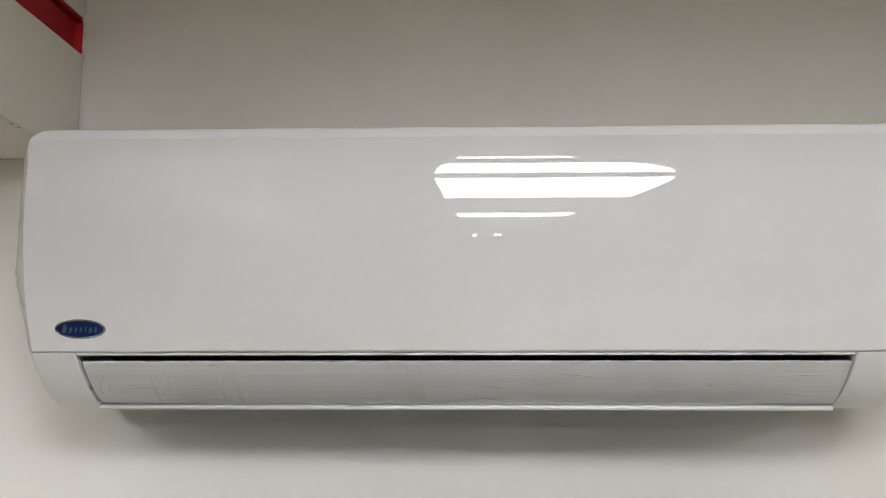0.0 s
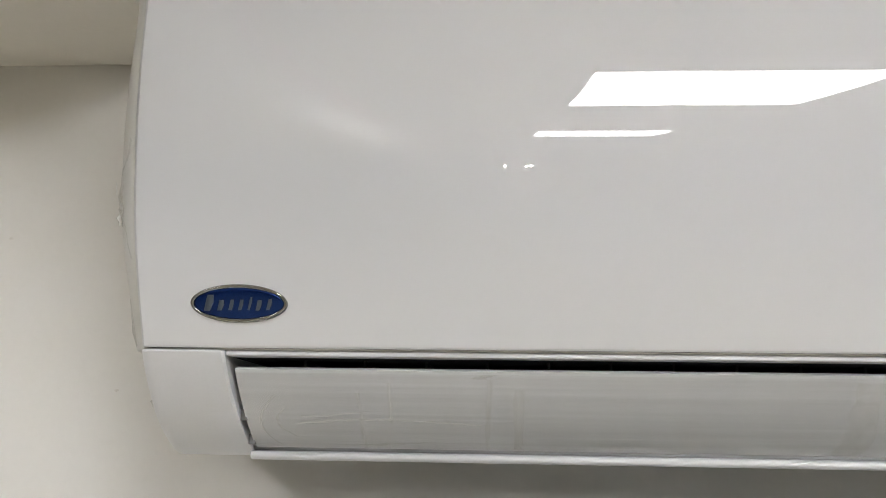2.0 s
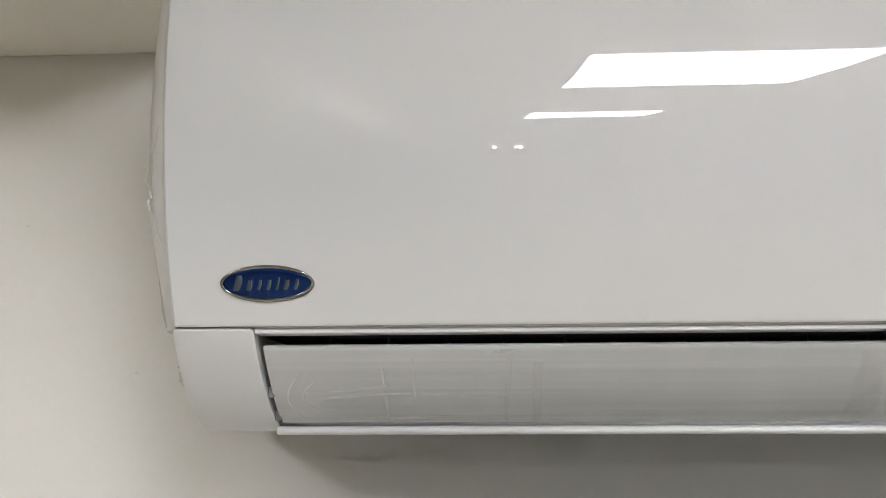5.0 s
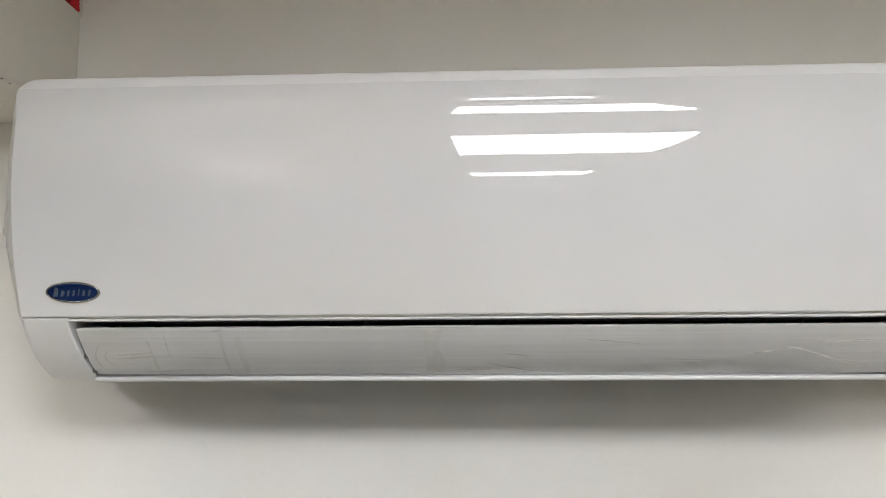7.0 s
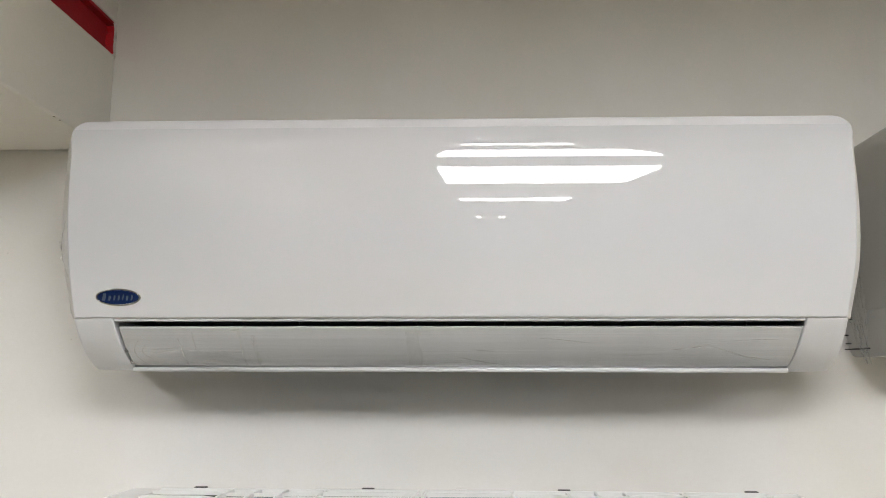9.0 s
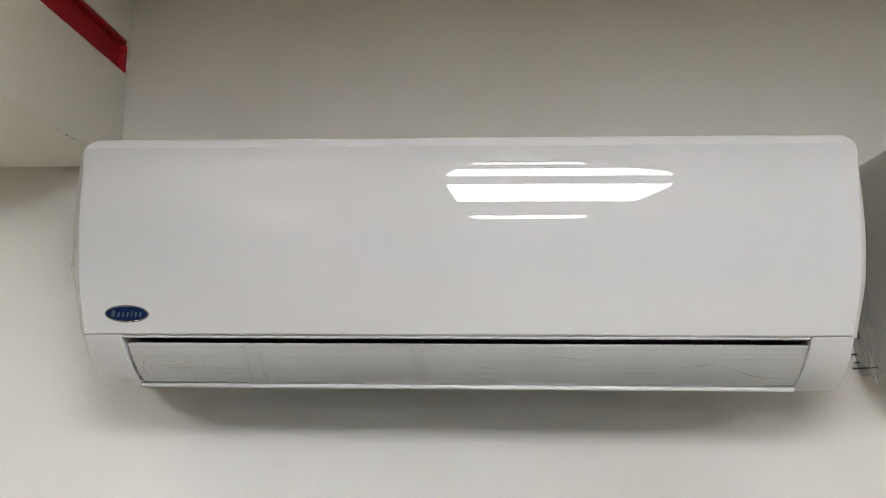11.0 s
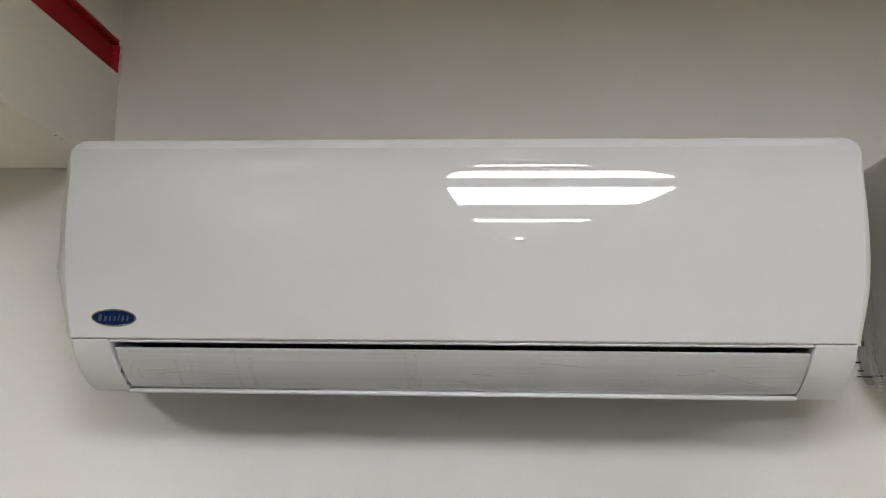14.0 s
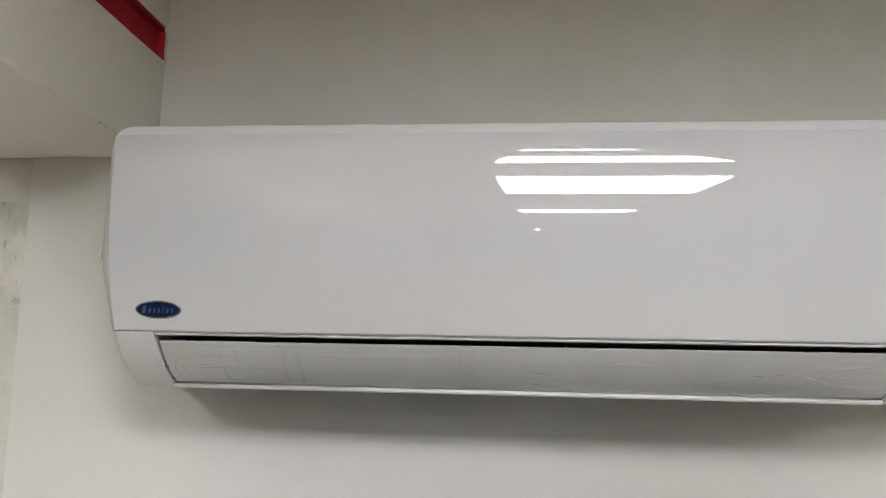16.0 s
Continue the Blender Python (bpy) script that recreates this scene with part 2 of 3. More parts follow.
structure("wall_north", leaning_slab(JOINT_X, ROOM[1], 0.0, True), WALL, "off-white painted showroom wall")
structure("wall_north_1", leaning_slab(ROOM[0], JOINT_X - 0.0015, 0.003, False), WALL_OLD, "patched off-white wall board beside the joint")
structure("wall_west", box_data(ROOM[0] - 0.15, ROOM[0], ROOM[2], 0.15, -0.02, 2.80), FAR_WALL, "plain dim unseen wall closing the room")
structure("wall_east", box_data(ROOM[1], ROOM[1] + 0.15, ROOM[2], 0.15, -0.02, 2.80), EAST_WALL, "plain cream unseen wall, added to bounce light")
structure("wall_south", box_data(ROOM[0] - 0.15, ROOM[1] + 0.15, ROOM[2] - 0.15, ROOM[2], -0.02, 2.80), FAR_WALL, "plain dim unseen wall closing the room")
# Floor and ceiling are out of view; their colours tune the bounced light.
structure("floor", box_data(ROOM[0] - 0.15, ROOM[1] + 0.15, ROOM[2] - 0.15, 0.15, -0.12, -0.02), FLOOR, "plain beige showroom floor")
structure("ceiling", box_data(ROOM[0] - 0.15, ROOM[1] + 0.15, ROOM[2] - 0.15, 0.15, CEILING_Z, CEILING_Z + 0.1), CEILING, "plain dull beige showroom ceiling")

# ---- boxed beam with an open slot that shows red steel ----
BEAM_X, BEAM_W, BEAM_END = -0.551, 0.29, -6.0
BEAM_Z0, SLOT_Z0, SLOT_Z1 = 2.0317, 2.187, 2.242
beam = thing("boxed_beam", (BEAM_X - BEAM_W / 2, 0, BEAM_Z0), "white boxed ceiling beam with an open slot showing red steel", "beam")
beam["kind"] = "structure"
part("lower_casing", box_data(BEAM_X - BEAM_W, BEAM_X, BEAM_END, -0.0005, BEAM_Z0, SLOT_Z0, 0.0045), BOARD, beam)
part("upper_casing", box_data(BEAM_X - BEAM_W, BEAM_X, BEAM_END, -0.0005, SLOT_Z1, CEILING_Z - 0.001, 0.002), BOARD, beam)
girder = joined(box_data(BEAM_X - BEAM_W + 0.03, BEAM_X - 0.014, BEAM_END, -0.001, SLOT_Z0 - 0.004, SLOT_Z1 - 0.006),
                box_data(BEAM_X - BEAM_W + 0.03, BEAM_X - 0.003, BEAM_END, -0.001, SLOT_Z1 - 0.005, SLOT_Z1 + 0.004, 0.001),
                box_data(BEAM_X - BEAM_W + 0.03, BEAM_X - 0.006, BEAM_END, -0.001, SLOT_Z0 - 0.006, SLOT_Z0 + 0.003, 0.001))
part("steel_girder", girder, RED, beam, "dark red painted steel girder", False)


def red_filler():
    """A lumpy red end stop in the slot against the wall."""
    rows = []
    for i in range(25):
        f = i / 24
        z = SLOT_Z0 + 0.002 + (SLOT_Z1 - SLOT_Z0 - 0.009) * f
        row = []
        for j in range(9):
            g = j / 8
            d = 0.0055 + 0.004 * noise.noise((f * 9, 0.4, 2.0))
            x = BEAM_X - 0.0138 + 0.0110 * math.sin(math.pi * 0.5 * min(1.0, g * 2.2)) + 0.0022 * noise.noise((f * 6, g * 5, 4.0))
            row.append((x, -0.0008 - d * (1 - g) - 0.001 * noise.noise((f * 17, g * 3, 9.0)) * (1 - g), z))
        rows.append(row)
    return rows_mesh(rows)


part("red_filler", red_filler(), RED_BRIGHT, beam, "lumpy bright red filler at the wall")
for i, (y, d) in enumerate(((-0.150, 0.003), (-0.166, 0.004))):
    part("chip", box_data(BEAM_X - 0.0038, BEAM_X - 0.0008, y - d / 2, y + d / 2, BEAM_Z0 + 0.0002, BEAM_Z0 + 0.0022, 0.0003), CHIP, beam, "small dark chip on the edge", False)


# ---- ceiling light panels ----
def ceiling_panel(x0, x1, y0, y1):
    """A lit panel set in a dark rim below the ceiling; the corners are in room coordinates."""
    at = ((x0 + x1) / 2, (y0 + y1) / 2, CEILING_Z)
    t = thing("ceiling_light", at, "square white ceiling light panel in a dark rim, lit", "ceiling light", "ceiling light panels")
    z, e, r = CEILING_Z, 0.012, RIM_DEPTH
    # The rim is added and unseen, dark so it reflects no grey band.
    part("frame", joined(box_data(x0 - e, x1 + e, y1, y1 + e, z - r, z, 0.002), box_data(x0 - e, x1 + e, y0 - e, y0, z - r, z, 0.002),
                         box_data(x0 - e, x0, y0, y1, z - r, z, 0.002), box_data(x1, x1 + e, y0, y1, z - r, z, 0.002)), RIM_GREY, t, "dark grey rim", False)
    part("diffuser", box_data(x0, x1, y0, y1, z - 0.008, z - 0.001), TUBE, t, "glowing white diffuser", False)
    return t


RIM_DEPTH = 0.012
first_panel = ceiling_panel(-0.078, 0.494, -1.920, -1.292)
ceiling_panel(-0.079, 0.490, -3.887, -3.314)
# Two unseen panels: right added to brighten the beam, left inferred from the shadows.
for x, y in ((2.0, -1.75), (-1.32, -1.75)):
    copy_thing(first_panel, pose(x, y, CEILING_Z))

# ---- air conditioner ----
SEAM_Z, TOP_Z, RIM = 1.75, 1.9940, 0.0035
LEAN = [(1.75, -25.9), (1.786, -20.5), (1.822, -14.63), (1.84, -11.37), (1.8535, -8.46), (1.867, -6.15), (1.876, -4.65), (1.885, -3.08),
        (1.894, -1.74), (1.903, -0.78), (1.912, 0.9), (1.921, 2.12), (1.93, 3.4), (1.9363, 4.08), (1.9417, 3.79), (1.948, 2.27), (1.9534, -1.41),
        (1.9588, -4.16), (1.9642, -6.2), (1.9696, -10.5), (1.975, -13.5), (1.9815, -13.5)]


def front_profile():
    """Points (y, z) of the bowed front, from the seam up over the rim, from the lean of the surface."""
    zs, al = [a for a, _ in LEAN], [b for _, b in LEAN]
    fine = np.arange(zs[0], zs[-1] + 1e-9, 0.0005)
    lean = np.interp(fine, zs, al)
    k = np.exp(-0.5 * (np.arange(-9, 10) / 2.7) ** 2)
    lean = np.convolve(np.pad(lean, 9, mode="reflect", reflect_type="odd"), k / k.sum(), "valid")
    y = -0.2258 + np.concatenate([[0], np.cumsum(np.tan(np.radians((lean[1:] + lean[:-1]) / 2)) * 0.0005)])
    pts = [(float(y[i]), float(fine[i])) for i in range(0, len(fine), 4)]
    y0, z0 = float(y[-1]), float(fine[-1])
    for a, dz in ((-10, 0.0003), (2, 0.0003), (12, 0.0003), (15, 0.004), (18, 0.004)):
        y0, z0 = y0 + math.tan(radians(a)) * dz, z0 + dz
        pts.append((y0, z0))
    low = TOP_Z - RIM * (1 - math.sin(radians(20)))
    y0 += math.tan(radians(18)) * (low - z0)
    for a in range(20, 91, 10):
        pts.append((y0 + RIM * (math.cos(radians(20)) - math.cos(radians(a))), low + RIM * (math.sin(radians(a)) - math.sin(radians(20)))))
    return pts


PROFILE = front_profile()


def front_y(z):
    ys, zs = [p[0] for p in PROFILE[:-2]], [p[1] for p in PROFILE[:-2]]
    return float(np.interp(z, zs, ys))


def corner(half, z, r, top):
    """The half width, rounded off towards the top."""
    d = z - (top - r)
    return half if d <= 0 else half - r + math.sqrt(max(r * r - d * d, 0))


def panel_half(z):
    return corner(0.4725 + float(np.interp(z, [SEAM_Z, 1.85, 1.95], [0.0, -0.0008, 0.0008])), z, 0.024, TOP_Z)


def upper(z):
    """0 at the seam, 1 from a hand's width above it."""
    g = min(1.0, max(0.0, (z - SEAM_Z) / 0.075))
    return g * g * (3 - 2 * g)


def flare(z):
    """How much wider the shell is towards its top."""
    return float(np.interp(z, [1.80, 1.85, 1.95, 2.0], [0.0, 0.0, -0.0014, -0.0014]))


EDGE_SHIFT, PANEL_SHIFT = 0.0025, 0.0018


def panel_data():
    rows = []
    for y, z in [(PROFILE[0][0] + 0.012, PROFILE[0][1]), (PROFILE[0][0] + 0.001, PROFILE[0][1])] + PROFILE + [(-0.19, TOP_Z)]:
        zz = max(z, SEAM_Z + 0.0004)
        h = panel_half(min(zz, TOP_Z)) + EDGE_SHIFT * upper(zz)
        inner = [h * u for u in np.linspace(-0.993, 0.993, 25)]
        r = 0.0022 + 0.0008 * upper(zz)
        left = [(-h - r, y + 0.012 + r), (-h - r, y + 0.0012 + 1.25 * r), (-h - 0.87 * r, y + 0.65 * r), (-h - 0.55 * r, y + 0.25 * r), (-h - 0.15 * r, y + 0.05 * r)]
        row = [(x, yy, zz) for x, yy in left] + [(x, y, zz) for x in inner] + [(-x, yy, zz) for x, yy in reversed(left)]
        row = [(x + PANEL_SHIFT * upper(zz), yy, z1) for x, yy, z1 in row]
        rows.append(row)
    return rows_mesh(rows)


def sagged(data):
    """The upper edge hangs a few millimetres lower at one end."""
    v, f = data
    return [(x, y, z - 0.0042 * max(0.0, (z - SEAM_Z) / 0.244) * (x + 0.47) / 0.94) for x, y, z in v], f


def shell_data():
    """The body behind the panel: plan sections stacked upwards."""
    rows = []
    top = TOP_Z - 0.0018
    for z in list(np.linspace(SEAM_Z - 0.0005, 1.955, 24)) + [1.960, 1.965, 1.970, 1.975, 1.980, 1.984, 1.988, 1.991, 1.9915, 1.9921]:
        g = upper(z)
        low = [(0.4725, 0.005), (0.4775, 0.0075), (0.4825, 0.0135), (0.4865, 0.022), (0.4890, 0.036), (0.4905, 0.060)]
        high = [(0.4775, 0.0062), (0.4838, 0.0090), (0.4885, 0.0150), (0.4915, 0.0225), (0.4935, 0.036), (0.4945, 0.060)]
        yf = front_y(min(z, 1.981)) + 0.0006
        half = [(a[0] * (1 - g) + b[0] * g, yf + a[1] * (1 - g) + b[1] * g) for a, b in zip(low, high)]
        cut = 0.4945 - corner(0.4945, z, 0.030, top)
        half = [(x - cut + flare(z), y) for x, y in half]
        half = [(half[0][0] - 0.05, yf + 0.004)] + half + [(half[-1][0], 0.0)]
        rows.append([(x, y, z) for x, y in half] + [(-x, y, z) for x, y in reversed(half)])
    v, f = rows_mesh(rows, True)
    n = len(rows[0])
    f.append(tuple(range(len(v) - n, len(v))))
    f.append(tuple(range(n)))
    return v, f


CHEEK = [(1.7495, -0.2245), (1.738, -0.2155), (1.725, -0.203), (1.711, -0.187), (1.699, -0.168), (1.692, -0.153), (1.688, -0.142), (1.6868, -0.136)]


def cheek_y(z):
    return float(np.interp(z, [c[0] for c in reversed(CHEEK)], [c[1] for c in reversed(CHEEK)]))


def cheek_data(s):
    rows = []
    for z in [1.7495, 1.7491, 1.7486, 1.7479] + list(np.linspace(1.7470, 1.694, 15)) + [1.691, 1.689, 1.6875, 1.6868]:
        y = cheek_y(z)
        f = (1.7495 - z) / 0.0627
        high = [(0.4742, 0.0008), (0.4762, 0.0026), (0.4776, 0.0064), (0.4805, 0.016), (0.4855, 0.034), (0.4905, 0.060)]
        low = [(0.4790, 0.0006), (0.4800, 0.002), (0.4808, 0.005), (0.4815, 0.011), (0.4822, 0.020), (0.4830, 0.040)]
        side = [(a[0] * (1 - f) + b[0] * f, y + a[1] * (1 - f) + b[1] * f) for a, b in zip(high, low)]
        back = 0.018 - math.sqrt(0.018 ** 2 - max(0.0, 0.018 - (z - 1.6868)) ** 2)
        tuck = 0.0011 * max(0.0, 1 - (1.7495 - z) / 0.0016) ** 2
        y, side = y + tuck, [(a - 0.6 * tuck, b + tuck) for a, b in side]
        plan = [(0.4265, -back), (0.4265, y + 0.002), (0.4280, y), (0.452, y), (side[0][0] - 0.004, y + 0.0003)] + side + [(side[-1][0], -back)]
        rows.append([(s * x, yy, z) for x, yy in plan])
    v, f = rows_mesh(rows, True)
    n = len(rows[0])
    f += [tuple(range(n)), tuple(range(len(v) - n, len(v)))]
    return v, f


def sheet(path, x0, x1, thick, n=2):
    """A plate of the given section path (y, z), extruded along x, with real thickness."""
    pts = []
    for i, (y, z) in enumerate(path):
        a, b = path[max(i - 1, 0)], path[min(i + 1, len(path) - 1)]
        ty, tz = b[0] - a[0], b[1] - a[1]
        ln = math.hypot(ty, tz)
        pts.append((-tz / ln, ty / ln))
    loop = list(path) + [(y - ny * thick, z - nz * thick) for (y, z), (ny, nz) in reversed(list(zip(path, pts)))]
    rows = [[(x, y, z) for y, z in loop] for x in np.linspace(x0, x1, n)]
    v, f = rows_mesh(rows, True)
    k = len(loop)
    m = len(path)
    for r in (0, len(rows) - 1):
        for i in range(m - 1):
            f.append((r * k + i, r * k + i + 1, r * k + k - 2 - i, r * k + k - 1 - i))
    return v, f


FLAP_PATH = [(-0.2100, 1.7392), (-0.2097, 1.7385), (-0.2087, 1.7374), (-0.1990, 1.7268), (-0.188, 1.7165), (-0.175, 1.7060), (-0.163, 1.6980), (-0.1515, 1.6928)]


def flap_point(u):
    """A point (y, z) of the flap's outer face, u from its top edge to its bottom edge."""
    p = FLAP_PATH
    d = [0]
    for a, b in zip(p, p[1:]):
        d.append(d[-1] + math.hypot(b[0] - a[0], b[1] - a[1]))
    return float(np.interp(u * d[-1], d, [q[0] for q in p])), float(np.interp(u * d[-1], d, [q[1] for q in p]))


def ellipse_disc(cx, cz, a, b, depth, y_lift, n=48):
    """A low oval dome that lies on the bowed front."""
    rows = []
    for r, h in ((1.0, 0.0), (0.985, depth * 0.7), (0.94, depth), (0.6, depth * 1.08), (0.02, depth * 1.12)):
        row = []
        for i in range(n):
            t = 2 * math.pi * i / n
            x, z = cx + a * r * math.cos(t), cz + b * r * math.sin(t)
            row.append((x, front_y(z) - y_lift - h, z))
        rows.append(row)
    v, f = rows_mesh(rows, True)
    f.append(tuple(range(len(v) - n, len(v))))
    return v, f


def oval_ring(cx, cz, a, b, width, depth, n=56):
    rows = []
    for i in range(n):
        t = 2 * math.pi * i / n
        row = []
        for o, h in ((0.0, -0.001), (0.0, depth * 0.6), (width * 0.3, depth), (width * 0.7, depth), (width, depth * 0.6), (width, -0.001)):
            x, z = cx + (a - o) * math.cos(t), cz + (b - o) * math.sin(t)
            row.append((x, front_y(z) - h, z))
        rows.append(row)
    rows.append(rows[0])
    return rows_mesh(rows, False)


BASE = (0.0, 0.0, 1.6868)
ac = thing("air_conditioner", BASE, "glossy white wall-mounted air conditioner with oval blue badge", "air conditioner", "wall air conditioners")
shell = flat_edges(part("shell", sagged(shell_data()), SIDE_GREY, ac), 50)
front = part("front_panel", sagged(panel_data()), PANEL_WHITE, ac, "glossy white bowed front panel")
flat_edges(front, 60)
front.data.materials.append(BODY_WHITE)
for f in front.data.polygons:
    z = min(max(f.center.z + BASE[2], SEAM_Z), TOP_Z)
    if abs(f.center.x - PANEL_SHIFT * upper(z)) > panel_half(z) + EDGE_SHIFT * upper(z) + 0.0002 or f.center.z + BASE[2] + 0.0040 * (f.center.x + 0.47) / 0.94 > 1.9818:
        f.material_index = 1
b = bmesh.new()
b.from_mesh(front.data)
for e in b.edges:
    if len({f.material_index for f in e.link_faces}) == 2:
        e.smooth = False
b.to_mesh(front.data)
b.free()
for s in (-1, 1):
    flat_edges(part("cheek", cheek_data(s), BODY_WHITE, ac), 40)
part("outlet_rail", box_data(-0.4258, 0.4258, -0.2215, -0.205, 1.7464, 1.7495, 0.001), BODY_WHITE, ac)
duct = joined(box_data(-0.4263, 0.4263, -0.125, -0.12, 1.690, 1.7485), box_data(-0.4263, 0.4263, -0.2045, -0.12, 1.7465, 1.7490))
part("air_outlet", duct, DARK, ac, "dark air outlet behind the flap")
part("base_plate", box_data(-0.4263, 0.4263, -0.1395, -0.001, 1.6872, 1.6912), BODY_WHITE, ac)
part("bottom_lip", sheet([(-0.136, 1.6858), (-0.1475, 1.6858), (-0.1502, 1.6865), (-0.1510, 1.6877), (-0.1500, 1.6888), (-0.1420, 1.6896)], -0.4270, 0.4263, -0.0012), LIP_LIT, ac)
part("lower_rail", sheet([(-0.1425, 1.6894), (-0.1440, 1.6912), (-0.1480, 1.6935)], -0.4263, 0.4263, -0.0012), RAIL_SHADE, ac)
flap = part("flap", sheet(FLAP_PATH, -0.4230, 0.4256, -0.004), FLAP_WHITE, ac, "pale louvre flap under wrinkled film")
flat_edges(flap, 11)
for i in range(22):
    x = -0.385 + 0.0375 * i
    part("vane", box_data(x - 0.0009, x + 0.0009, -0.190, -0.130, 1.735, 1.7462), VANE, ac, "", False)
badge = part("badge", ellipse_disc(-0.4146, 1.7746, 0.0265, 0.0087, 0.0012, 0.0005), BLUE, ac, "oval dark blue enamel badge")
part("rim", oval_ring(-0.4146, 1.7746, 0.0283, 0.0105, 0.0022, 0.0024), CHROME, badge, "silver rim")

# slanted pale marks of uneven size on the badge
x = -0.4146 - 0.0197
for i, (wide, low, high) in enumerate(((0.0052, -0.0042, 0.0046), (0.0040, -0.0040, 0.0018), (0.0030, -0.0038, 0.0020), (0.0030, -0.0038, 0.0020), (0.0020, -0.0038, 0.0034), (0.0036, -0.0039, 0.0018), (0.0030, -0.0037, 0.0024))):
    rows = []
    for k in range(5):
        z = 1.7746 + low + (high - low) * k / 4
        at = x + 0.30 * (z - 1.7746)
        y = front_y(z) - 0.0022
        w = wide * (1.0 - 0.18 * abs(k - 2) / 2)
        rows.append([(at, y + 0.0006, z), (at + 0.1 * w, y, z), (at + 0.5 * w, y - 0.0002, z), (at + 0.9 * w, y, z), (at + w, y + 0.0006, z)])
    part("mark", rows_mesh(rows), MARK, badge, "", False)
    x += wide + 0.0026

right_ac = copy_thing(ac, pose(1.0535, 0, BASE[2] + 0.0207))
right_ac["label"] = "wall air conditioner in loose clear film, sides darkened for shade"
# Shade on this unit's side is put into a darker case colour.
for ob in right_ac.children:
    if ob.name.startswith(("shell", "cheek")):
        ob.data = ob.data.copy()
        ob.data.materials[0] = SHADED_CASE
low_ac = copy_thing(ac, pose(0.0, 0, BASE[2] - 0.489))
low_ac["label"] = "white wall air conditioner with an open grille on top"


# ---- wrapping film ----
CREASES = [(0.273, 0.47, 0.290, 0.43, 0.0011), (0.293, 0.42, 0.319, 0.38, 0.0012), (0.319, 0.40, 0.384, 0.78, 0.0008), (0.350, 0.62, 0.398, 0.72, 0.0008),
           (0.004, 0.66, 0.076, 0.95, 0.0008), (0.024, 0.47, 0.052, 0.56, 0.0007), (0.108, 0.24, 0.174, 0.33, 0.0006), (-0.02, 0.86, 0.02, 0.80, 0.0006),
           (-0.389, 0.47, -0.345, 0.42, 0.0005),
           (-0.39, 0.56, -0.34, 0.53, 0.0009), (-0.34, 0.53, -0.27, 0.56, 0.0006), (0.19, 0.62, 0.26, 0.58, 0.0005), (-0.37, 0.86, -0.31, 0.84, 0.0006), (0.33, 0.30, 0.40, 0.26, 0.0005),
           (-0.403, 0.24, -0.402, 0.90, 0.0008, 0.011), (-0.394, 0.36, -0.392, 0.76, 0.0007, 0.008),
           (-0.281, 0.03, -0.266, 0.035, 0.0012), (0.122, 0.03, 0.142, 0.03, 0.0010)]
STRIPS = [(-0.351, 0.20, 0.93, 0.0016), (-0.332, 0.10, 0.55, 0.0013), (-0.271, 0.06, 0.92, 0.0018), (-0.252, 0.15, 0.92, 0.0035), (-0.050, 0.05, 0.95, 0.0105)]


def flap_film():
    rows = []
    xs = np.linspace(-0.4212, 0.4240, 240)
    for j in range(33):
        u = 0.02 + 0.955 * j / 32
        y, z = flap_point(u)
        ya, za = flap_point(max(u - 0.03, 0))
        yb, zb = flap_point(min(u + 0.03, 1))
        ln = math.hypot(yb - ya, zb - za)
        ny, nz = (zb - za) / ln, -(yb - ya) / ln
        row = []
        for x in xs:
            h = 0.0011 + 0.0002 * noise.noise((x * 9, u * 3, 1.7))
            if x < -0.385:
                h += 0.0006 * abs(noise.noise((x * 95, u * 6, 8.8))) * min(1.0, (-0.385 - x) / 0.02)
            row.append((float(x), y + ny * h, z + nz * h))
        rows.append(row)
    return rows_mesh(rows)


def fold(crease, seed):
    """A narrow raised fold of the film along a crease of the flap."""
    x0, u0, x1, u1, wide, bow = (*crease, 0.0)[:6]
    du, dx = (u1 - u0) * 0.07, x1 - x0
    ln = math.hypot(du, dx)
    px, pu = -du / ln, dx / ln / 0.07
    n = 26
    lift = (0, 0.33, 0.67, 1, 0.85) if dx > 0.4 * abs(du) else (0, 0.3, 0.5, 0.3, 0)
    rows = []
    for i in range(n + 1):
        f = i / n
        w = wide * (0.35 + 0.65 * math.sin(math.pi * f)) * (0.55 + 0.9 * abs(noise.noise((f * 7, seed, 2.0))))
        bend = 0.0016 * math.sin(2.6 * f + seed) + 0.0006 * noise.noise((f * 11, seed, 5.0))
        row = []
        for k in range(5):
            o = bend + w * (k / 2 - 1)
            x, u = x0 + dx * f + px * o - bow * math.sin(math.pi * f), min(0.975, max(0.02, u0 + (u1 - u0) * f + pu * o))
            y, z = flap_point(u)
            ya, za = flap_point(max(u - 0.03, 0))
            yb, zb = flap_point(min(u + 0.03, 1))
            m = math.hypot(yb - ya, zb - za)
            h = 0.0014 + 0.55 * w * lift[k]
            row.append((x, y + (zb - za) / m * h, z - (yb - ya) / m * h))
        rows.append(row)
    return rows_mesh(rows)


film = part("film", flap_film(), FILM, flap, "thin wrinkled clear film")
for i, c in enumerate(CREASES):
    soft = c[0] < -0.25
    wide = (*c[:4], c[4] * 1.5, *c[5:]) if soft else c
    fo = new("fold", mesh_of("fold", *fold(wide, i * 1.7), SOFT_FOLD if soft else FOLD, True, BASE))
    fo.parent = flap


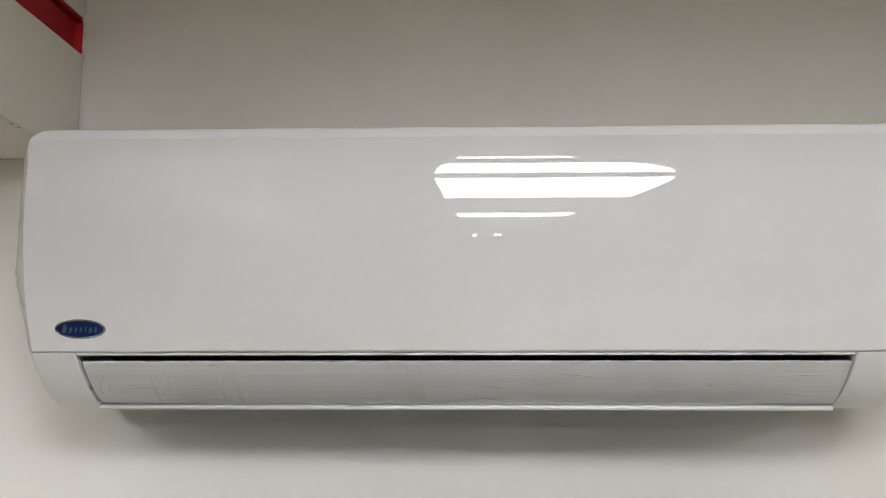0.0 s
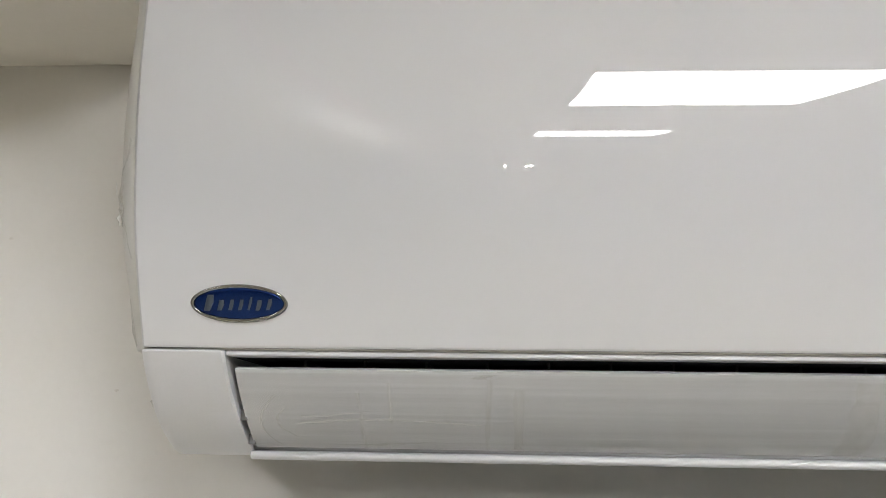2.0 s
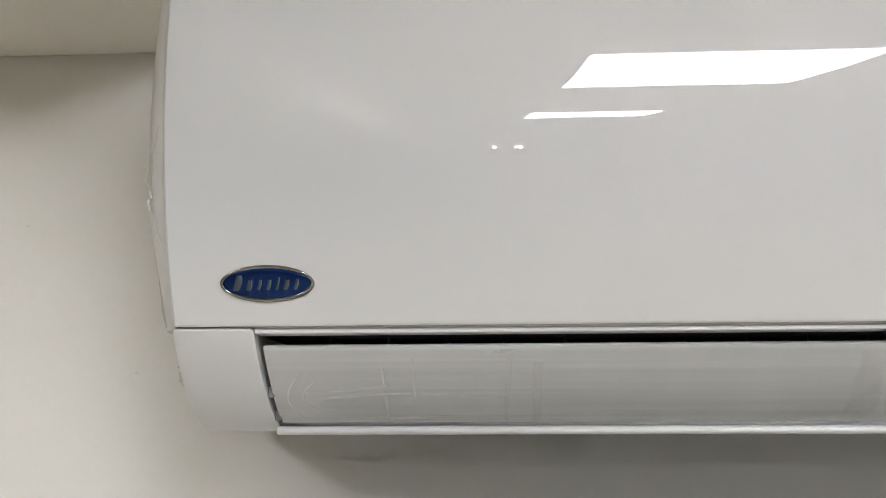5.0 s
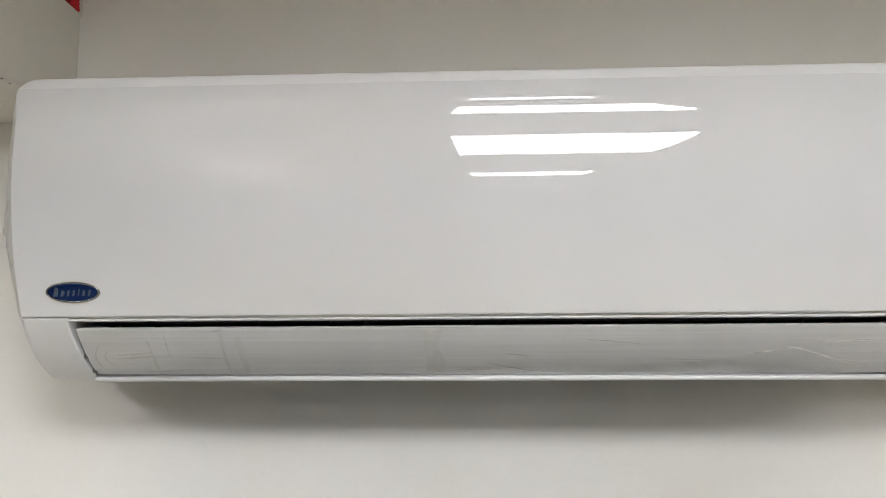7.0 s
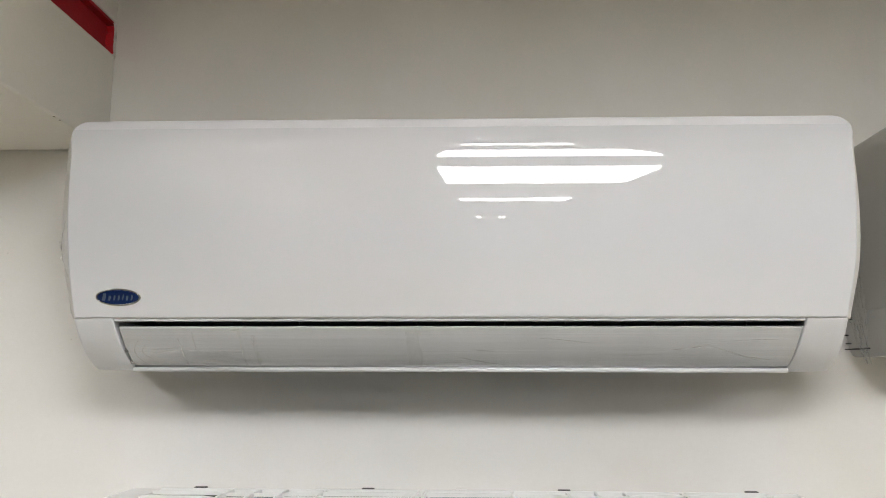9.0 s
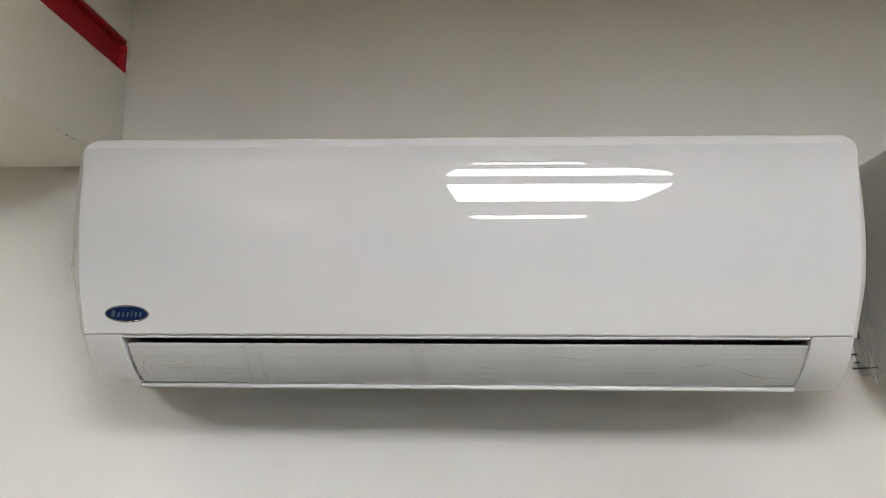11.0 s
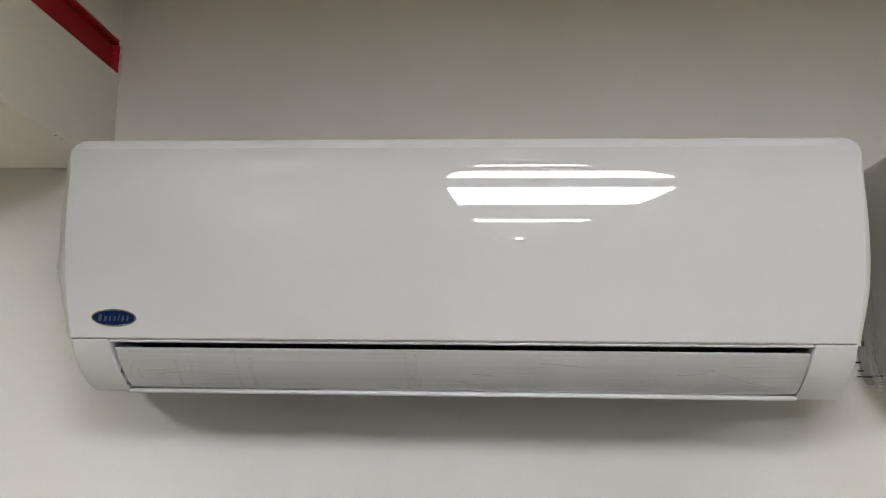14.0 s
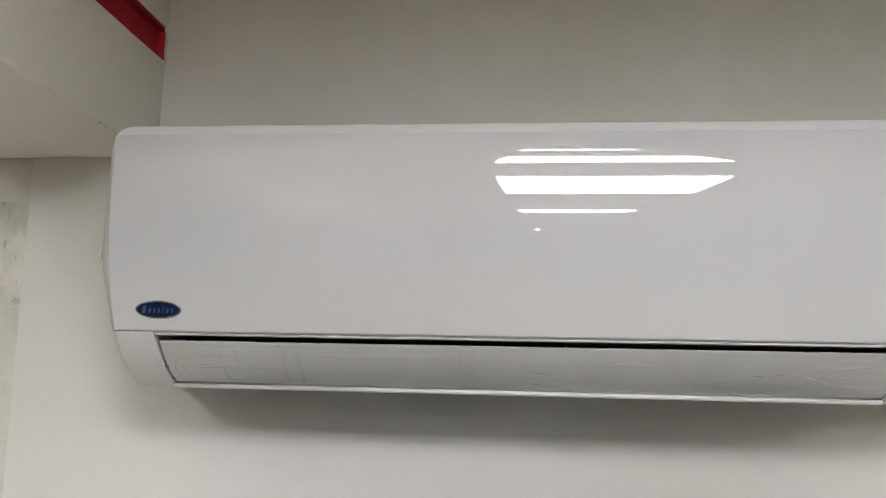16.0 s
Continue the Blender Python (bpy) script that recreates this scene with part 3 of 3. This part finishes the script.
def film_strip(x, u0, u1, half, seed):
    """A doubled strip of film across the flap, a little uneven along its edges."""
    rows = []
    for i in range(25):
        u = u0 + (u1 - u0) * i / 24
        y, z = flap_point(u)
        ya, za = flap_point(max(u - 0.03, 0))
        yb, zb = flap_point(min(u + 0.03, 1))
        m = math.hypot(yb - ya, zb - za)
        off = 0.0012 * math.sin(2.2 * u + seed)
        row = []
        for k in range(5):
            w = half * (k / 2 - 1) * (0.85 + 0.3 * noise.noise((u * 5, k, seed)))
            h = 0.0017 + 0.0002 * (2 - abs(k - 2))
            row.append((x + off + w, y + (zb - za) / m * h, z - (yb - ya) / m * h))
        rows.append(row)
    return rows_mesh(rows)


for i, (x, u0, u1, half) in enumerate(STRIPS):
    so = new("film_strip", mesh_of("film_strip", *film_strip(x, u0, u1, half, i * 1.3), STRIP, True, BASE))
    so.parent = flap
for u in (0.50, 0.84):
    y, z = flap_point(u)
    part("hinge", box_data(-0.4264, -0.4222, y + 0.0015, y + 0.010, z - 0.0035, z + 0.0035, 0.001), GREY_TRIM, flap, "grey hinge pin")


def side_film(x_at, s, y0, y1, z0, z1, bulge, seed, ny=34, nz=90, taper=1.0):
    """Loose film beside a shell; x_at is the shell's half width there, s the side."""
    rows = []
    for i in range(nz + 1):
        f = i / nz
        z = z0 + (z1 - z0) * f
        row = []
        for j in range(ny + 1):
            g = j / ny
            y = y0 + (y1 - y0) * g * (taper + (1 - taper) * f) + 0.004 * noise.noise((f * 9, seed, g))
            o = 0.0022 + bulge * max(0.0, math.sin(math.pi * f)) * (0.25 + 0.75 * abs(noise.noise((f * 4.5, g * 2.0, seed)))) * math.sin(math.pi * (0.15 + 0.7 * g))
            o += 0.0022 * abs(noise.noise((f * 22, g * 9, seed + 3))) + 0.0009 * noise.noise((f * 55, g * 22, seed + 7))
            o = 0.0006 + o * min(1.0, 8 * f, 8 * (1 - f), 6 * g + 0.1)
            row.append((s * (x_at(z, y) + o), y, z))
        rows.append(row)
    return rows_mesh(rows)


def shell_x(z, y):
    """The half width of the shell at a height and depth."""
    d = y - front_y(min(max(z, SEAM_Z), 1.975))
    g = upper(z)
    lo = float(np.interp(d, [0.002, 0.007, 0.0135, 0.022, 0.036, 0.060], [0.4730, 0.4775, 0.4825, 0.4865, 0.4890, 0.4905]))
    hi = flare(z) + float(np.interp(d, [0.0075, 0.010, 0.015, 0.0225, 0.036, 0.060], [0.4790, 0.4842, 0.4885, 0.4915, 0.4935, 0.4945]))
    return lo * (1 - g) + hi * g


part("side_film", side_film(shell_x, -1, -0.215, -0.10, 1.752, 1.945, 0.005, 2.3), FILM_SIDE, ac, "loose crumpled clear film")
part("side_film", side_film(lambda z, y: 0.4898 - 0.0075 * (1.7495 - z) / 0.0627, -1, -0.172, -0.10, 1.716, 1.752, 0.0012, 9.1, 30, 40, 0.3), FILM_SIDE, ac, "loose crumpled clear film")


def glint(y, z, length, wide, seed):
    """A small crumpled ridge of the loose film beside the shell."""
    rows = []
    for i in range(15):
        f = i / 14
        w = wide * (0.3 + 1.2 * abs(noise.noise((f * 5, seed, 1.0)))) * math.sin(math.pi * (0.08 + 0.84 * f))
        zz, yy = z + length * (f - 0.5), y + 0.004 * (f - 0.5) + 0.0015 * noise.noise((f * 4, seed, 6.0))
        x = -shell_x(zz, yy) - 0.0035
        rows.append([(x - w * math.cos(a) * 0.7, yy + w * math.sin(a), zz) for a in (-1.5, -0.8, 0.0, 0.8, 1.5)])
    return rows_mesh(rows)


# Whiteness of these ridges stands for glints on the loose film.
for i, (y, z, length, wide) in enumerate(((-0.205, 1.836, 0.012, 0.0012), (-0.200, 1.826, 0.010, 0.0010), (-0.195, 1.858, 0.020, 0.0007), (-0.198, 1.815, 0.014, 0.0006))):
    part("film_ridge", glint(y, z, length, wide, i * 1.9), FOLD, ac, "crumpled ridge of film, whitened for its glint")


def film_bubble():
    """A loose pocket of film that stands out from the edge of the front panel."""
    rows = []
    for i in range(41):
        f = i / 40
        z = 1.800 + 0.068 * f
        out = 0.0105 * math.sin(math.pi * f) ** 1.4 * (0.75 + 0.5 * abs(noise.noise((f * 6, 1.5, 4.0))))
        yf = front_y(z)
        row = []
        for j in range(15):
            g = j / 14
            bulge = math.sin(math.pi * (0.10 + 0.86 * g)) ** 0.8
            x = -0.4785 - 0.008 * g - out * bulge - 0.0016 * noise.noise((f * 16, g * 5, 2.0)) * bulge
            row.append((x, yf + 0.002 + 0.034 * g + 0.001 * noise.noise((f * 12, g * 4, 6.0)), z))
        rows.append(row)
    return rows_mesh(rows)


part("film_pocket", film_bubble(), FILM_SIDE, ac, "bulging pocket of clear film")
# White ridges that paint in the bright glints at the film pocket.
for i, (z, length, wide) in enumerate(((1.829, 0.006, 0.0026), (1.8225, 0.007, 0.0022), (1.840, 0.008, 0.0012))):
    rows = []
    for k in range(13):
        f = k / 12
        zz = z + length * (f - 0.5)
        w = wide * math.sin(math.pi * (0.1 + 0.8 * f)) * (0.6 + 0.8 * abs(noise.noise((f * 5, i, 1.0))))
        yy = front_y(zz) + 0.008 + 0.003 * noise.noise((f * 3, i * 2.1, 3.0))
        x = -0.4852 - 0.0015 * i
        rows.append([(x - 0.6 * w * math.cos(a), yy + w * math.sin(a), zz) for a in (-1.5, -0.8, 0.0, 0.8, 1.5)])
    part("film_ridge", rows_mesh(rows), GLINT, ac, "crumpled ridge of film, whitened for its glint")


# loose film that hangs down the neighbour's side
def hanging_film():
    rows = []
    for i in range(81):
        f = i / 80
        z = 1.882 - 0.185 * f
        a = float(np.interp(z, [1.697, 1.737, 1.782, 1.882], [-0.082, -0.056, -0.036, -0.056]))
        b = float(np.interp(z, [1.697, 1.754, 1.829, 1.882], [-0.100, -0.092, -0.086, -0.062]))
        row = []
        for j in range(31):
            g = j / 30
            y = a + (b - a) * g + 0.003 * noise.noise((f * 7, g * 2, 5.5))
            x = 0.5570 - 0.008 * f * abs(noise.noise((f * 4, g * 3, 2.2))) - 0.004 * abs(noise.noise((f * 18, g * 14, 7.1)))
            row.append((x, y, z))
        rows.append(row)
    return rows_mesh(rows)


part("hanging_film", hanging_film(), FILM_SIDE, right_ac, "hanging crumpled clear film", True, (1.0535, 0, BASE[2] + 0.0207))
RIGHT_BASE = (1.0535, 0, BASE[2] + 0.0207)
for y0, y1, z0, z1 in ((-0.0466, -0.0249, 1.7175, 1.7198), (-0.0659, -0.0558, 1.7177, 1.7197), (-0.0065, -0.0012, 1.7385, 1.7405), (-0.0110, -0.0060, 1.7265, 1.7282), (-0.0085, -0.0020, 1.7186, 1.7200), (-0.0285, -0.0255, 1.7600, 1.7680)):
    part("slot", box_data(0.5620, 0.5700, y0, y1, z0, z1, 0.0004), DARK, right_ac, "dark slot in the side", False, RIGHT_BASE)


def wrinkle(start, end, wide, seed):
    """A bunched, twisted ridge of film hanging beside the neighbour's side."""
    rows = []
    for i in range(31):
        f = i / 30
        y = start[0] + (end[0] - start[0]) * f + 0.002 * noise.noise((f * 6, seed, 0.5))
        z = start[1] + (end[1] - start[1]) * f
        w = wide * (0.3 + 1.4 * abs(noise.noise((f * 8, seed, 3.0))))
        x = 0.5535 - 0.004 * abs(noise.noise((f * 5, seed, 7.0)))
        twist = 2.2 * noise.noise((f * 5, seed, 9.0))
        rows.append([(x - w * 0.5 * math.cos(a + twist), y + w * math.sin(a + twist), z) for a in (-1.5, -0.8, 0.0, 0.8, 1.5)])
    return rows_mesh(rows)


# White haze on these ridges stands for glints along the hanging film.
for i, (a, b, w) in enumerate((((-0.036, 1.784), (-0.060, 1.732), 0.0016), ((-0.070, 1.752), (-0.090, 1.699), 0.0022), ((-0.050, 1.772), (-0.074, 1.742), 0.0010))):
    part("wrinkle", wrinkle(a, b, w, i * 2.3), FOLD, right_ac, "bunched ridge of film, whitened for its glints", True, RIGHT_BASE)

# ---- grille on top of the lower unit ----
LOW_BASE = (0.0, 0.0, BASE[2] - 0.489)
GZ = 1.5098
part("filter", box_data(-0.432, 0.432, -0.198, -0.022, GZ - 0.0019, GZ - 0.0009), FILTER, low_ac, "green mesh filter under the grille", False, LOW_BASE)
grille = part("grille_frame", joined(box_data(-0.478, -0.432, -0.200, -0.004, GZ - 0.001, GZ + 0.006, 0.002), box_data(0.432, 0.478, -0.200, -0.004, GZ - 0.001, GZ + 0.006, 0.002),
              box_data(-0.432, 0.432, -0.018, -0.012, GZ - 0.001, GZ + 0.0082, 0.0012)), GRILLE, low_ac, "white grille frame", False, LOW_BASE)


def grille_bar(row):
    """A thin bar along the unit that steps forward in two places."""
    y0 = -0.042 - 0.046 * row
    rows = []
    for x in np.linspace(-0.434, 0.434, 180):
        step = 0.0
        for c in (-0.285, 0.195):
            step = max(step, min(1.0, max(0.0, (0.060 - abs(x - c)) / 0.022)))
        y = y0 - 0.016 * step
        rows.append([(float(x), y - 0.0042, GZ + 0.0032), (float(x), y - 0.0040, GZ + 0.0076), (float(x), y - 0.0032, GZ + 0.0082), (float(x), y - 0.0012, GZ + 0.0080), (float(x), y - 0.0020, GZ + 0.0032)])
    v, f = rows_mesh(rows, True)
    return v, f + [(0, 1, 2, 3, 4), tuple(range(len(v) - 5, len(v)))]


for r in range(4):
    part("grille_bar", grille_bar(r), GRILLE, grille, "", False, LOW_BASE)
for x in (-0.325, -0.285, -0.245, -0.19, -0.056, -0.046, 0.078, 0.155, 0.195, 0.235, 0.315):
    part("grille_rib", box_data(x - 0.002, x + 0.002, -0.198, -0.015, GZ + 0.002, GZ + 0.0076, 0.0006), GRILLE, grille, "", False, LOW_BASE)
for x, m in ((-0.376, CLIP), (-0.13, CLIP), (0.005, GRILLE), (0.152, CLIP), (0.416, CLIP)):
    part("clip", box_data(x - 0.0085, x + 0.0085, -0.012, -0.003, GZ + 0.0068, GZ + 0.0094, 0.0006), m, grille, "", False, LOW_BASE)


# ---- torn plaster at the end of the slot, tape on the old board, far spots ----
def ragged():
    rows = []
    for i in range(41):
        f = i / 40
        z = SLOT_Z0 - 0.006 + (SLOT_Z1 - SLOT_Z0 + 0.010) * f
        w = 0.003 + 0.003 * abs(noise.noise((f * 9, 0, 3))) + 0.006 * (f > 0.82)
        row = []
        for j in range(9):
            g = j / 8
            y = -0.0008 - w * math.sin(math.pi * g) * (0.7 + 0.5 * noise.noise((f * 20, g * 4, 1)))
            x = BEAM_X - 0.0042 + 0.0055 * g + 0.0035 * (1 - g) * noise.noise((f * 16, g * 3, 6))
            row.append((x, y, z))
        rows.append(row)
    return rows_mesh(rows)


part("torn_edge", ragged(), PLASTER, beam, "ragged torn plaster at the wall")


def tape():
    rows = []
    for i in range(31):
        f = i / 30
        z = 1.963 - 0.16 * f
        rows.append([(joint_x(z) - 0.0025 - 0.3 * j / 40, 0.0022 - 0.0016 * abs(noise.noise((f * 6, j * 0.22, 3.3))), z + (0.004 * noise.noise((j * 0.2, 0, 1)) if i == 30 else 0)) for j in range(41)])
    return rows_mesh(rows)


tagged(new("masking_film", mesh_of("masking_film", *tape(), TAPE, True)), "patchy clear masking film stuck to the wall board", "masking film", "", "structure")


def far_spot(x, y, z):
    t = thing("spot_lamp", (x, y, z), "small round lit spot lamp under the ceiling", "spot lamp", "far spot lamps")
    b = bmesh.new()
    bmesh.ops.create_uvsphere(b, u_segments=16, v_segments=10, radius=0.026)
    for v in b.verts:
        v.co = (v.co.x + x, v.co.y + y, 2.2 * v.co.z + z)
    b.verts.index_update()
    d = [tuple(v.co) for v in b.verts], [tuple(v.index for v in f.verts) for f in b.faces]
    b.free()
    part("bulb", d, SPOT, t, "glowing bulb")
    part("stem", box_data(x - 0.01, x + 0.01, y - 0.01, y + 0.01, z + 0.07, CEILING_Z, 0.003), BODY_WHITE, t)
    return t


for x in (-0.054, 0.364, 0.449):
    far_spot(x, -16.0, 1.703)


def scuff(x, z, w, h, seed):
    """A faint worn mark on the wall paint."""
    rim = []
    for i in range(14):
        t = 2 * math.pi * i / 14
        k = 0.7 + 0.5 * noise.noise((math.cos(t) * 2, math.sin(t) * 2, seed))
        rim.append((x + w * k * math.cos(t), -0.0004, z + h * k * math.sin(t)))
    return rim + [(p[0], -0.0001, p[2]) for p in rim], [tuple(range(14))] + [(i, (i + 1) % 14, (i + 1) % 14 + 14, i + 14) for i in range(14)]


SCUFF = varied("scuffed_paint", (0.675, 0.65, 0.605), 0.7, (60.0, 0.1), (300.0, 0.2, 0.0004))
for i, (x, z, w, h) in enumerate(((-0.700, 1.867, 0.003, 0.002), (-0.721, 1.787, 0.002, 0.003), (-0.590, 1.734, 0.003, 0.0015))):
    ob = new("scuff", mesh_of("scuff", *scuff(x, z, w, h, i * 3.1), SCUFF, False))
    ob.parent = bpy.data.objects["wall_north"]
